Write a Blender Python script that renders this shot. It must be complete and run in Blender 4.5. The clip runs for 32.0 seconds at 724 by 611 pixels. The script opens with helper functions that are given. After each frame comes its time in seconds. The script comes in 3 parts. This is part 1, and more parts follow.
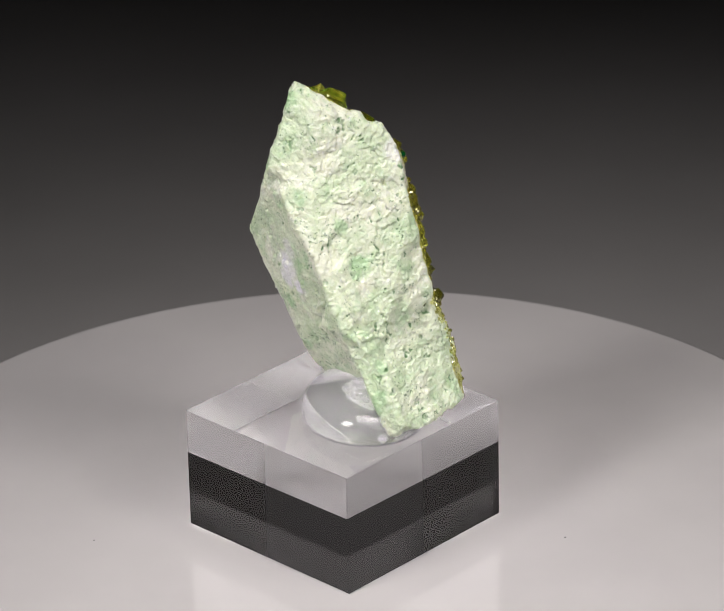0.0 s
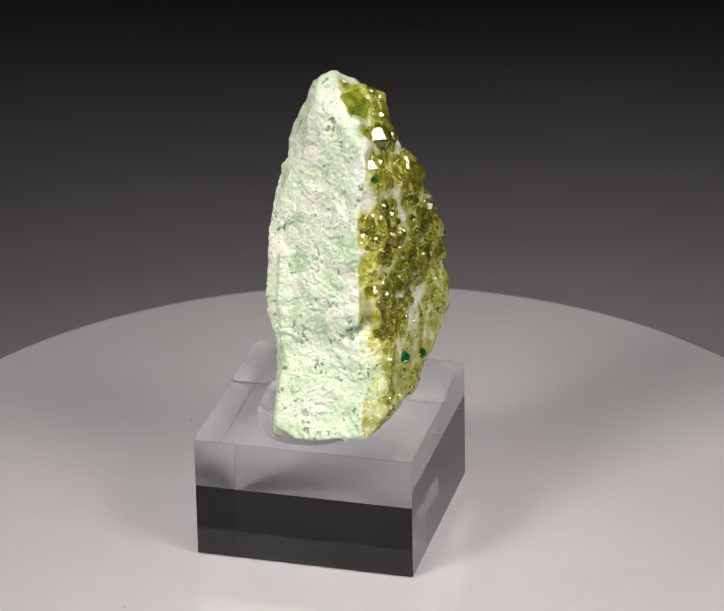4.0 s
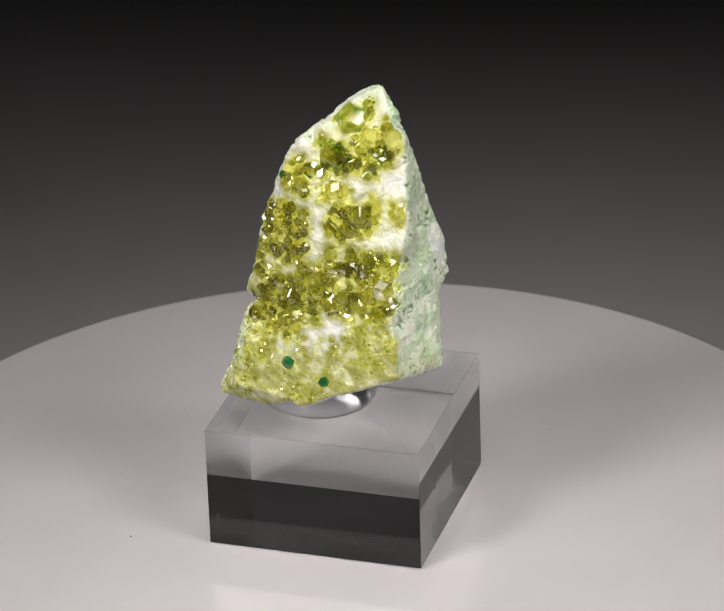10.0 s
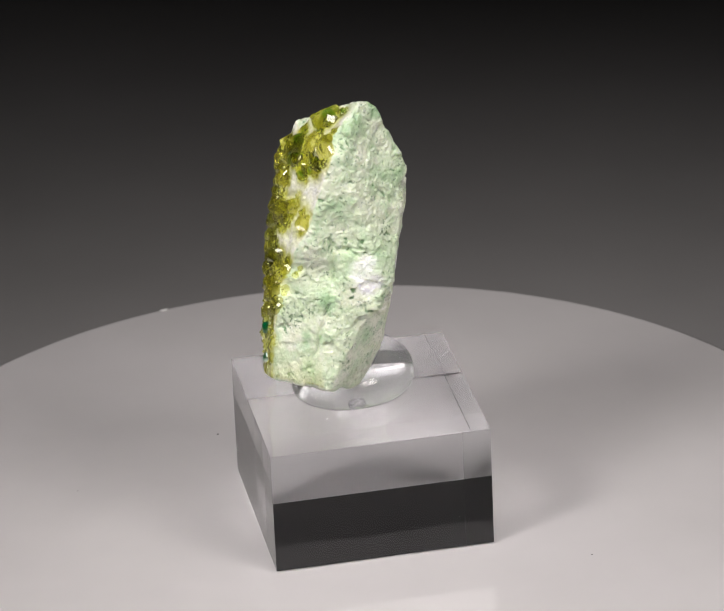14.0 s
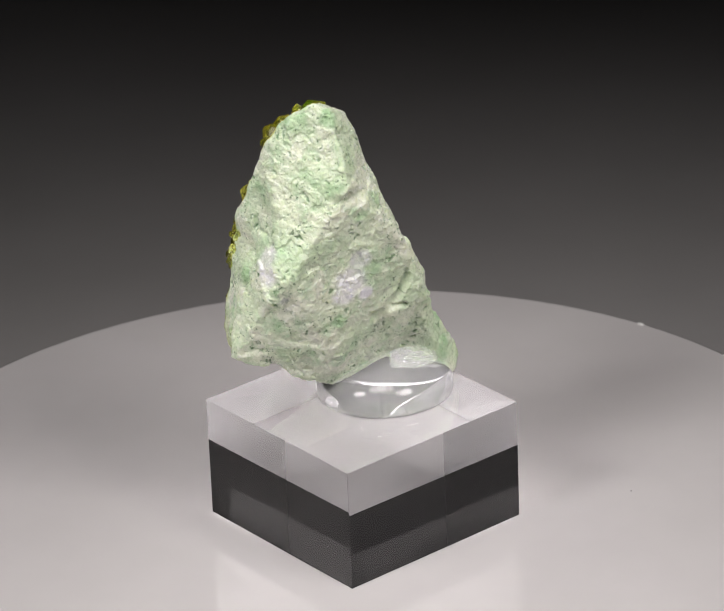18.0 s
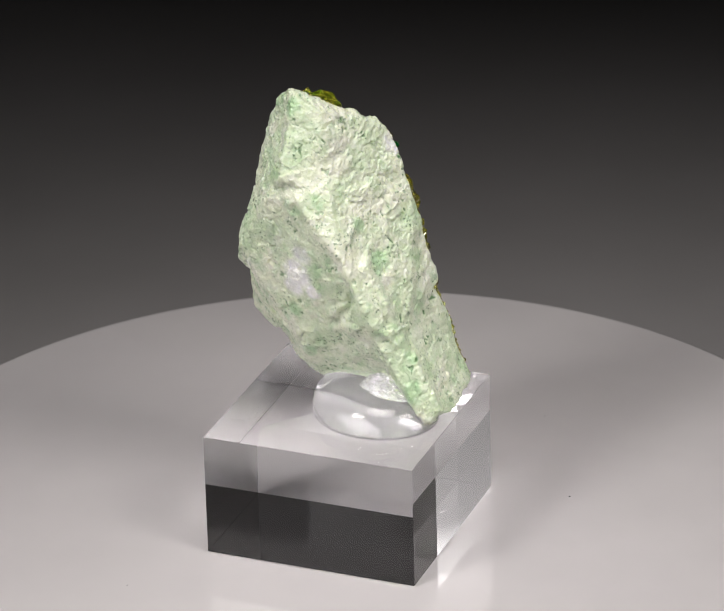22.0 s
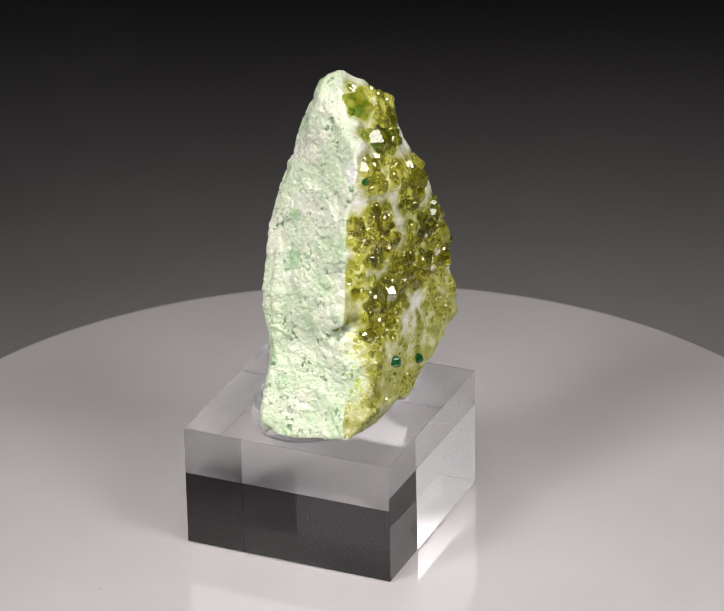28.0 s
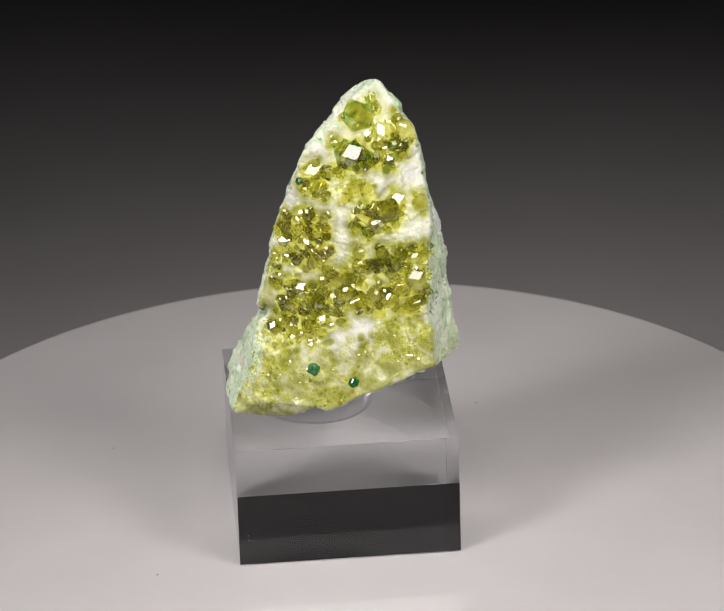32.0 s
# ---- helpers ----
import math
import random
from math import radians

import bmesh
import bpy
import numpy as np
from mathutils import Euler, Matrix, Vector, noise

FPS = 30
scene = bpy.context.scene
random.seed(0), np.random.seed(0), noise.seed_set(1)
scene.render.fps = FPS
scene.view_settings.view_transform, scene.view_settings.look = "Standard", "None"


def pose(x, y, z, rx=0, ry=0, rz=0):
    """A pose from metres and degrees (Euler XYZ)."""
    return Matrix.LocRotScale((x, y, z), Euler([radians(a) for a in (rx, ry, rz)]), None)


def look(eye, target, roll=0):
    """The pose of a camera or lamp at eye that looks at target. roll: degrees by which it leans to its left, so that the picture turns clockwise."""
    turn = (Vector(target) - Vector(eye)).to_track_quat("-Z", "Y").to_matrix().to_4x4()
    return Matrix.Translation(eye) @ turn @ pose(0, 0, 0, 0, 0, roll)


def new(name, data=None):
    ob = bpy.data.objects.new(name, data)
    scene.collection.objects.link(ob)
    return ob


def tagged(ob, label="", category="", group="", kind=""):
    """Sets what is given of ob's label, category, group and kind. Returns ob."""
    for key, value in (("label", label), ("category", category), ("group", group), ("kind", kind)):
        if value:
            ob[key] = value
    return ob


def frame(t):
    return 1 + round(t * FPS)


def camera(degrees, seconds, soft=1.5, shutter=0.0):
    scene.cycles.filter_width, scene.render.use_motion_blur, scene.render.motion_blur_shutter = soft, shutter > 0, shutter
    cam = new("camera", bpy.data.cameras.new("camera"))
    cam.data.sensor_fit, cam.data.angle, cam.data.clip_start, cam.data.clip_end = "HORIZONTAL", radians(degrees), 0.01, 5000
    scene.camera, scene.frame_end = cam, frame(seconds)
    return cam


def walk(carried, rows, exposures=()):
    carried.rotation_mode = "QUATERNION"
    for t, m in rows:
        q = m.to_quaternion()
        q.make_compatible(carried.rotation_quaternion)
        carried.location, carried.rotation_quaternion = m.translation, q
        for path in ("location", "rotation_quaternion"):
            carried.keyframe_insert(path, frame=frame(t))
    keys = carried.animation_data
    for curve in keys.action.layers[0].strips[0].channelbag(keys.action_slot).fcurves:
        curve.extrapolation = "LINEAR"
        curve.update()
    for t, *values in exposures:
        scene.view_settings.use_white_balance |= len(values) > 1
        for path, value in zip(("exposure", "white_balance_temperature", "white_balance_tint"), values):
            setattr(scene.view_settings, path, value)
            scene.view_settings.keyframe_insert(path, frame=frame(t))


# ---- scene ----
from mathutils.bvhtree import BVHTree

# The lens, the still camera and the turning of the platter
SECONDS = 32.0
cam = camera(9.495, SECONDS, soft=0.55)
cam.data.dof.use_dof, cam.data.dof.focus_distance, cam.data.dof.aperture_fstop = True, 0.632, 54.0
EYE = Vector((0.0, -0.56132, 0.31020))
AIM = EYE + Vector((0.00429, 0.89693, -0.44215))
STILL = look(EYE, AIM, -1.815)
walk(cam, [(0.0, STILL), (SECONDS, STILL)])
TURN_START, TURN_SPEED = 45.68, 15.371   # degrees, degrees a second, clockwise from above


def turning():
    n = 64
    return [(SECONDS * i / n, pose(0, 0, 0, 0, 0, TURN_START - TURN_SPEED * SECONDS * i / n)) for i in range(n + 1)]


MM = 0.001
LEAN = Matrix(((1, 0, 0.01142, 0), (0, 1, -0.0003, 0), (-0.01142, 0.0003, 1, 0), (0, 0, 0, 1)))  # the platter wobbles a little

# ---- light ----
# Bluish world light, which enters only by the gap added in wall_west.
world = bpy.data.worlds.new("dark_studio")
scene.world = world
world.use_nodes = True
world.node_tree.nodes["Background"].inputs["Color"].default_value = (0.62, 0.76, 1.0, 1)
world.node_tree.nodes["Background"].inputs["Strength"].default_value = 0.05


def lamp(name, azimuth, elevation, distance, watts, wide, high, spread, colour=(1, 1, 1), target=(0, -0.02, 0.03)):
    """A soft rectangular lamp, by its bearing and height from the platter."""
    a, e = radians(azimuth), radians(elevation)
    eye = Vector(target) + distance * Vector((math.cos(a) * math.cos(e), math.sin(a) * math.cos(e), math.sin(e)))
    data = bpy.data.lights.new(name, "AREA")
    data.shape, data.size, data.size_y, data.energy, data.spread, data.color = "RECTANGLE", wide, high, watts, radians(spread), colour
    ob = new(name, data)
    ob.matrix_world = look(eye, target)
    return ob


key = lamp("key_lamp", -145, 41.5, 0.40, 0.104, 0.120, 0.186, 39.5, (1.0, 0.955, 0.935), (-0.025, -0.066, 0.02))


def dim_lower_edge(ob):
    """Dims the key lamp towards its lower edge, to soften its image in the block."""
    ob.data.use_nodes = True
    n, l = ob.data.node_tree.nodes, ob.data.node_tree.links
    split = n.new("ShaderNodeSeparateXYZ")
    l.new(n.new("ShaderNodeNewGeometry").outputs["Parametric"], split.inputs[0])
    fall = n.new("ShaderNodeMapRange")
    for key_name, value in (("From Min", 0.16), ("From Max", 0.48), ("To Min", 0.06), ("To Max", 1.0)):
        fall.inputs[key_name].default_value = value
    l.new(split.outputs["Y"], fall.inputs["Value"])
    l.new(fall.outputs["Result"], n["Emission"].inputs["Strength"])


dim_lower_edge(key)
lamp("second_lamp", -34, 47, 0.40, 0.087, 0.17, 0.15, 50, (1.0, 0.945, 0.92), (0, -0.060, 0.02))
# Unseen fill lamp, added to soften shadows and lift the platter.
lamp("overhead_fill", -95, 74, 0.44, 0.152, 0.26, 0.26, 46, (1.0, 0.95, 0.925), (0, -0.072, 0.02))


# ---- materials ----
def material(name):
    m = bpy.data.materials.new(name)
    m.use_nodes = True
    return m, m.node_tree.nodes, m.node_tree.links, m.node_tree.nodes["Principled BSDF"]


def node(nodes, kind, **values):
    n = nodes.new(kind)
    for key, value in values.items():
        n.inputs[key].default_value = value
    return n


def ramp(nodes, links, source, stops):
    r = nodes.new("ShaderNodeValToRGB")
    r.color_ramp.elements[0].position, r.color_ramp.elements[0].color = stops[0][0], (*stops[0][1], 1)
    r.color_ramp.elements[1].position, r.color_ramp.elements[1].color = stops[-1][0], (*stops[-1][1], 1)
    for at, colour in stops[1:-1]:
        r.color_ramp.elements.new(at).color = (*colour, 1)
    links.new(source, r.inputs["Fac"])
    return r.outputs["Color"]


def mix(nodes, links, factor, a, b, blend="MIX"):
    n = nodes.new("ShaderNodeMix")
    n.data_type, n.blend_type = "RGBA", blend
    for socket, value in ((n.inputs[0], factor), (n.inputs[6], a), (n.inputs[7], b)):
        if isinstance(value, (int, float)):
            socket.default_value = value
        elif isinstance(value, tuple):
            socket.default_value = (*value, 1)
        else:
            links.new(value, socket)
    return n.outputs[2]


def object_noise(nodes, links, scale, detail=4.0, rough=0.55, stretch=None):
    at = nodes.new("ShaderNodeTexCoord").outputs["Object"]
    if stretch:
        m = nodes.new("ShaderNodeMapping")
        m.inputs["Scale"].default_value = stretch
        links.new(at, m.inputs["Vector"])
        at = m.outputs["Vector"]
    n = node(nodes, "ShaderNodeTexNoise", Scale=scale, Detail=detail, Roughness=rough)
    links.new(at, n.inputs["Vector"])
    return n.outputs["Fac"]


def bump(nodes, links, shader, height, strength, distance):
    b = node(nodes, "ShaderNodeBump", Strength=strength, Distance=distance)
    links.new(height, b.inputs["Height"])
    links.new(b.outputs["Normal"], shader.inputs["Normal"])


def platter_material():
    m, n, l, s = material("white_gloss_acrylic")
    l.new(ramp(n, l, object_noise(n, l, 45, 3), [(0.35, (0.615, 0.592, 0.598)), (0.65, (0.645, 0.622, 0.628))]), s.inputs["Base Color"])
    s.inputs["Roughness"].default_value = 0.03
    s.inputs["IOR"].default_value = 1.95
    s.inputs["Coat Weight"].default_value, s.inputs["Coat IOR"].default_value, s.inputs["Coat Roughness"].default_value = 1.0, 1.7, 0.03
    return m


def paper_material():
    m, n, l, s = material("dark_grey_paper")
    l.new(ramp(n, l, object_noise(n, l, 30, 6), [(0.3, (0.258, 0.250, 0.250)), (0.7, (0.280, 0.271, 0.271))]), s.inputs["Base Color"])
    s.inputs["Roughness"].default_value = 0.9
    bump(n, l, s, object_noise(n, l, 900, 3), 0.2, 0.0003)
    return m


def plain_material(name, colour, roughness, metal=0.0):
    m, n, l, s = material(name)
    dark = tuple(c * 0.9 for c in colour)
    l.new(ramp(n, l, object_noise(n, l, 60, 4), [(0.3, dark), (0.7, colour)]), s.inputs["Base Color"])
    s.inputs["Roughness"].default_value, s.inputs["Metallic"].default_value = roughness, metal
    return m


def clear_material(name, colour, ior, roughness=0.0, clarity=1.0):
    m, n, l, s = material(name)
    s.inputs["Base Color"].default_value = (*colour, 1)
    s.inputs["Transmission Weight"].default_value = clarity
    s.inputs["IOR"].default_value, s.inputs["Roughness"].default_value = ior, roughness
    return m


def grains(nodes, links, scale, random_cells=1.0):
    at = nodes.new("ShaderNodeTexCoord").outputs["Object"]
    n = node(nodes, "ShaderNodeTexVoronoi", Scale=scale, Randomness=random_cells)
    links.new(at, n.inputs["Vector"])
    return n.outputs["Distance"]


def total(nodes, links, a, b, weight):
    n = nodes.new("ShaderNodeMath")
    n.operation = "MULTIPLY_ADD"
    links.new(b, n.inputs[0])
    n.inputs[1].default_value = weight
    links.new(a, n.inputs[2])
    return n.outputs[0]


def rock_material():
    m, n, l, s = material("white_green_matrix_rock")
    cloud = object_noise(n, l, 130, 5, 0.6)
    blotch = object_noise(n, l, 300, 6, 0.68, (1, 1, 0.8))
    white = ramp(n, l, cloud, [(0.36, (0.60, 0.76, 0.50)), (0.48, (0.725, 0.825, 0.605)), (0.62, (0.86, 0.89, 0.74))])
    white = mix(n, l, 0.22, white, ramp(n, l, object_noise(n, l, 1500, 4, 0.6), [(0.38, (0.55, 0.60, 0.44)), (0.56, (0.98, 0.97, 0.90))]))
    crust = n.new("ShaderNodeAttribute")
    crust.attribute_name = "crust"
    split = n.new("ShaderNodeSeparateColor")
    l.new(crust.outputs["Color"], split.inputs["Color"])
    leafy = total(n, l, blotch, crust.outputs["Alpha"], 0.16)
    green = ramp(n, l, leafy, [(0.50, (0, 0, 0)), (0.60, (0.30, 0.30, 0.30)), (0.72, (0.75, 0.75, 0.75))])
    body = mix(n, l, green, white, (0.38, 0.60, 0.33))
    recess_tone = n.new("ShaderNodeAttribute")
    recess_tone.attribute_name = "recess_tone"
    # dark green grains and painted-in shade fill pits and cracks, dense or thin
    dense = ramp(n, l, object_noise(n, l, 900, 4, 0.65), [(0.40, (0.12, 0.12, 0.12)), (0.60, (0.95, 0.95, 0.95))])
    body = mix(n, l, mix(n, l, 1.0, recess_tone.outputs["Color"], dense, "MULTIPLY"), body, (0.14, 0.28, 0.12))
    specks = ramp(n, l, total(n, l, object_noise(n, l, 2100, 3, 0.6), object_noise(n, l, 240, 3, 0.6), 0.5), [(0.90, (0, 0, 0)), (0.95, (0.8, 0.8, 0.8))])
    body = mix(n, l, specks, body, (0.15, 0.25, 0.13))
    clear = n.new("ShaderNodeMath")
    clear.operation = "MULTIPLY"
    l.new(split.outputs["Blue"], clear.inputs[0])
    l.new(ramp(n, l, cloud, [(0.35, (0.4, 0.4, 0.4)), (0.55, (1, 1, 1))]), clear.inputs[1])
    body = mix(n, l, clear.outputs[0], body, (0.94, 0.94, 0.94))
    grain = object_noise(n, l, 420, 5, 0.6)
    druse = ramp(n, l, grain, [(0.36, (0.32, 0.33, 0.05)), (0.50, (0.48, 0.49, 0.13)), (0.64, (0.74, 0.76, 0.46))])
    bare = ramp(n, l, object_noise(n, l, 500, 5, 0.6), [(0.33, (0.76, 0.79, 0.58)), (0.55, (0.92, 0.92, 0.83))])
    pale = mix(n, l, split.outputs["Green"], body, bare)
    l.new(mix(n, l, split.outputs["Red"], pale, druse), s.inputs["Base Color"])
    # sugary grains: some of them glint
    dull = ramp(n, l, object_noise(n, l, 2600, 2, 0.5), [(0.42, (0.25, 0.25, 0.25)), (0.58, (0.55, 0.55, 0.55))])
    l.new(mix(n, l, split.outputs["Red"], dull, (0.14, 0.14, 0.14)), s.inputs["Roughness"])
    s.inputs["Subsurface Weight"].default_value = 0.55
    s.inputs["Subsurface Radius"].default_value = (1.0, 1.0, 0.8)
    s.inputs["Subsurface Scale"].default_value = 0.0005
    height = total(n, l, object_noise(n, l, 1700, 8, 0.7), grains(n, l, 1500), 0.4)
    bump(n, l, s, height, 0.4, 0.00025)
    return m


def garnet_material(name, low, high, joined=False, clarity=0.94, core=None):
    m, n, l, s = material(name)
    chance = n.new("ShaderNodeNewGeometry").outputs["Random Per Island"] if joined else n.new("ShaderNodeObjectInfo").outputs["Random"]
    tone = ramp(n, l, chance, [(0.0, low), (1.0, high)])
    if core:   # green zones grown into the yellow
        tone = mix(n, l, ramp(n, l, object_noise(n, l, 0.9, 2), [(0.44, (0, 0, 0)), (0.58, (1, 1, 1))]), tone, core)
    veil = ramp(n, l, object_noise(n, l, 900 if joined else 1.6, 4), [(0.35, (0.70, 0.72, 0.5)), (0.62, (1, 1, 1))])
    l.new(mix(n, l, 0.8, tone, veil, "MULTIPLY"), s.inputs["Base Color"])
    s.inputs["Transmission Weight"].default_value = clarity
    s.inputs["Subsurface Weight"].default_value = 0.3
    s.inputs["Subsurface Radius"].default_value = (1.0, 0.9, 0.25)
    s.inputs["Subsurface Scale"].default_value = 0.0008
    s.inputs["IOR"].default_value = 1.88
    s.inputs["Roughness"].default_value = 0.015
    return m


PLATTER, PAPER = platter_material(), paper_material()
ACRYLIC = clear_material("clear_acrylic", (0.95, 0.955, 0.97), 1.49)
PUTTY = clear_material("clear_gel", (0.97, 0.965, 0.995), 1.45, 0.01, 0.84)
ROCK = rock_material()
GARNET = garnet_material("yellow_green_garnet", (0.22, 0.215, 0.03), (0.74, 0.69, 0.20))
DRUSE = garnet_material("olive_druse", (0.38, 0.38, 0.08), (0.78, 0.77, 0.32), True)
OLIVE = garnet_material("olive_green_garnet", (0.26, 0.27, 0.03), (0.50, 0.48, 0.09), core=(0.07, 0.17, 0.01))
CHROME = garnet_material("deep_green_garnet", (0.002, 0.085, 0.025), (0.002, 0.12, 0.035), clarity=0.3)
BASE = plain_material("black_plastic", (0.03, 0.03, 0.032), 0.5)
LINT = plain_material("pale_lint", (0.75, 0.75, 0.74), 0.9)
WALL = plain_material("dark_room_paint", (0.06, 0.06, 0.065), 0.9)


# ---- mesh helpers ----
def mesh_of(name, bm, mat, smooth=False):
    me = bpy.data.meshes.new(name)
    bm.to_mesh(me)
    bm.free()
    me.materials.append(mat)
    if smooth:
        me.polygons.foreach_set("use_smooth", [True] * len(me.polygons))
    return me


def part(name, bm, mat, parent=None, label="", smooth=False):
    ob = new(name, mesh_of(name, bm, mat, smooth))
    ob.parent = parent
    return tagged(ob, label) if label else ob


def lathe(profile, segments, close=False):
    """Turns a list of (radius, height) about the z axis."""
    bm = bmesh.new()
    rings = []
    for r, z in profile:
        if r < 1e-7:
            rings.append([bm.verts.new((0, 0, z))])
        else:
            rings.append([bm.verts.new((r * math.cos(2 * math.pi * i / segments), r * math.sin(2 * math.pi * i / segments), z)) for i in range(segments)])
    for a, b in zip(rings, rings[1:]):
        for i in range(segments):
            j = (i + 1) % segments
            if len(a) == 1:
                bm.faces.new((a[0], b[i], b[j]))
            elif len(b) == 1:
                bm.faces.new((a[i], b[0], a[j]))
            else:
                bm.faces.new((a[i], b[i], b[j], a[j]))
    bmesh.ops.recalc_face_normals(bm, faces=bm.faces)
    return bm


# ---- the setting ----
def backdrop():
    """A sheet of dark paper that lies under the turntable and sweeps up behind it."""
    bm = bmesh.new()
    line = [(-1.0, -0.030), (0.55, -0.030)]
    line += [(0.55 + 0.30 * math.sin(a), 0.27 - 0.30 * math.cos(a)) for a in (math.pi / 2 * i / 24 for i in range(1, 25))]
    line += [(0.85, 1.1)]
    sides = [[bm.verts.new((x, y, z)) for y, z in line] for x in (-1.0, 1.0)]
    for i in range(len(line) - 1):
        bm.faces.new((sides[0][i], sides[1][i], sides[1][i + 1], sides[0][i + 1]))
    ob = part("backdrop", bm, PAPER, smooth=True)
    m = ob.modifiers.new("thickness", "SOLIDIFY")
    m.thickness, m.offset = 0.002, -1.0
    return tagged(ob, "dark grey paper sweep under and behind the turntable", "backdrop", kind="structure")


def room():
    # The gap in wall_west is added to let bluish world light in.
    # Unseen walls, added to close off light and keep the block's reflections dark.
    for name, lo, hi in (("wall_north", (-1.6, 1.4, -0.8), (1.6, 1.5, 1.8)), ("wall_south", (-1.6, -1.6, -0.8), (1.6, -1.5, 1.8)),
                         ("wall_west", (-1.7, -1.6, -0.8), (-1.6, -1.25, 1.8)), ("wall_west", (-1.7, -0.25, -0.8), (-1.6, 1.5, 1.8)),
                         ("wall_west", (-1.7, -1.25, -0.8), (-1.6, -0.25, 0.55)), ("wall_west", (-1.7, -1.25, 1.45), (-1.6, -0.25, 1.8)), ("wall_east", (1.6, -1.6, -0.8), (1.7, 1.5, 1.8)),
                         ("ceiling", (-1.7, -1.6, 1.8), (1.7, 1.5, 1.9)), ("floor", (-1.7, -1.6, -0.9), (1.7, 1.5, -0.8))):
        bm = bmesh.new()
        bmesh.ops.create_cube(bm, size=1.0)
        for v in bm.verts:
            v.co = [a + (b - a) * (c + 0.5) for a, b, c in zip(lo, hi, v.co)]
        tagged(part(name, bm, WALL), "unseen dark wall added to keep reflections dark", "wall", kind="structure")
    bm = bmesh.new()
    bmesh.ops.create_cube(bm, size=1.0)
    for v in bm.verts:
        v.co = (v.co.x * 2.2, v.co.y * 2.4, -0.052 + v.co.z * 0.036)
    tagged(part("table", bm, BASE), "plain dark table under the paper sheet", "table", kind="structure")


backdrop()
room()


# ---- the turntable ----
def turntable():
    bm = lathe([(0, -0.030), (0.060, -0.030), (0.062, -0.028), (0.062, -0.009), (0.060, -0.0075), (0, -0.0075)], 96)
    base = part("turntable_base", bm, BASE, smooth=False)
    tagged(base, "low round dark motor base under the turning platter", "turntable base")
    r = 0.0763
    bm = lathe([(0, -0.0062), (r - 0.0008, -0.0062), (r - 0.0002, -0.0058), (r, -0.0050), (r, -0.0012), (r - 0.0003, -0.0005), (r - 0.0010, -0.0002), (0, -0.0002)], 256)
    bm.transform(LEAN)
    return tagged(part("platter", bm, PLATTER), "round glossy white platter of the turntable", "turntable")


platter = turntable()


def rim_lint(parent):
    """Two pale scraps on the platter's rim."""
    bm = bmesh.new()
    for x, y, size in ((15.8, -73.6, 0.55), (-1.4, -75.3, 0.35)):
        flat = Matrix.Diagonal((1.3, 0.5, 0.35, 1))
        bmesh.ops.create_icosphere(bm, subdivisions=2, radius=size * MM, matrix=Matrix.Translation(Vector((x, y, -0.22 - 0.01142 * x)) * MM) @ Matrix.Rotation(math.atan2(y, x) + math.pi / 2, 4, "Z") @ flat)
    tagged(part("lint", bm, LINT, parent, "pale scraps of lint", True), kind="stuff")


rim_lint(platter)


def dust(parent, spots):
    bm = bmesh.new()
    rng = random.Random(3)
    for x, y, z, r in spots:
        shape = Matrix.Diagonal((rng.uniform(0.8, 1.6), rng.uniform(0.6, 1.1), 0.5, 1))
        bmesh.ops.create_icosphere(bm, subdivisions=1, radius=r, matrix=Matrix.Translation((x, y, z - 0.01142 * x)) @ Matrix.Rotation(rng.uniform(0, 3), 4, "Z") @ shape)
    tagged(part("dust_specks", bm, BASE, parent, "few dark specks of dust"), kind="stuff")


dust(platter, [(0.0147, -0.0290, -0.0001, 0.00016), (-0.031, 0.022, -0.0001, 0.00012), (0.038, -0.017, -0.0001, 0.00010), (-0.024, -0.034, -0.0001, 0.00011)])


# ---- the clear stand ----
def stand():
    bm = bmesh.new()
    bmesh.ops.create_cube(bm, size=1.0)
    for v in bm.verts:
        v.co = (-2.225 * MM + v.co.x * 32.0 * MM, -1.06 * MM + v.co.y * 31.93 * MM, 0.05 * MM + (v.co.z + 0.5) * 18.52 * MM)
    bmesh.ops.bevel(bm, geom=bm.edges[:], offset=0.02 * MM, segments=1, affect="EDGES")
    root = tagged(new("display_stand"), "clear polished acrylic block on the white platter", "stand")
    bm.normal_update()
    ways = [("top", Vector((0, 0, 1))), ("underside", Vector((0, 0, -1)))] + [("side", Vector(w)) for w in ((1, 0, 0), (0, 1, 0), (-1, 0, 0), (0, -1, 0))]
    for name, way in ways:
        piece = bm.copy()
        bmesh.ops.delete(piece, geom=[f for f in piece.faces if f.normal.dot(way) < 0.99], context="FACES")
        piece.transform(LEAN)
        part(name, piece, ACRYLIC, root).visible_shadow = name == "side"   # light falls in through the top
    bmesh.ops.delete(bm, geom=[f for f in bm.faces if max(abs(c) for c in f.normal) > 0.99], context="FACES")
    bm.transform(LEAN)
    part("edge", bm, ACRYLIC, root, "fine polished edges of the block").visible_shadow = False
    return root


block = stand()


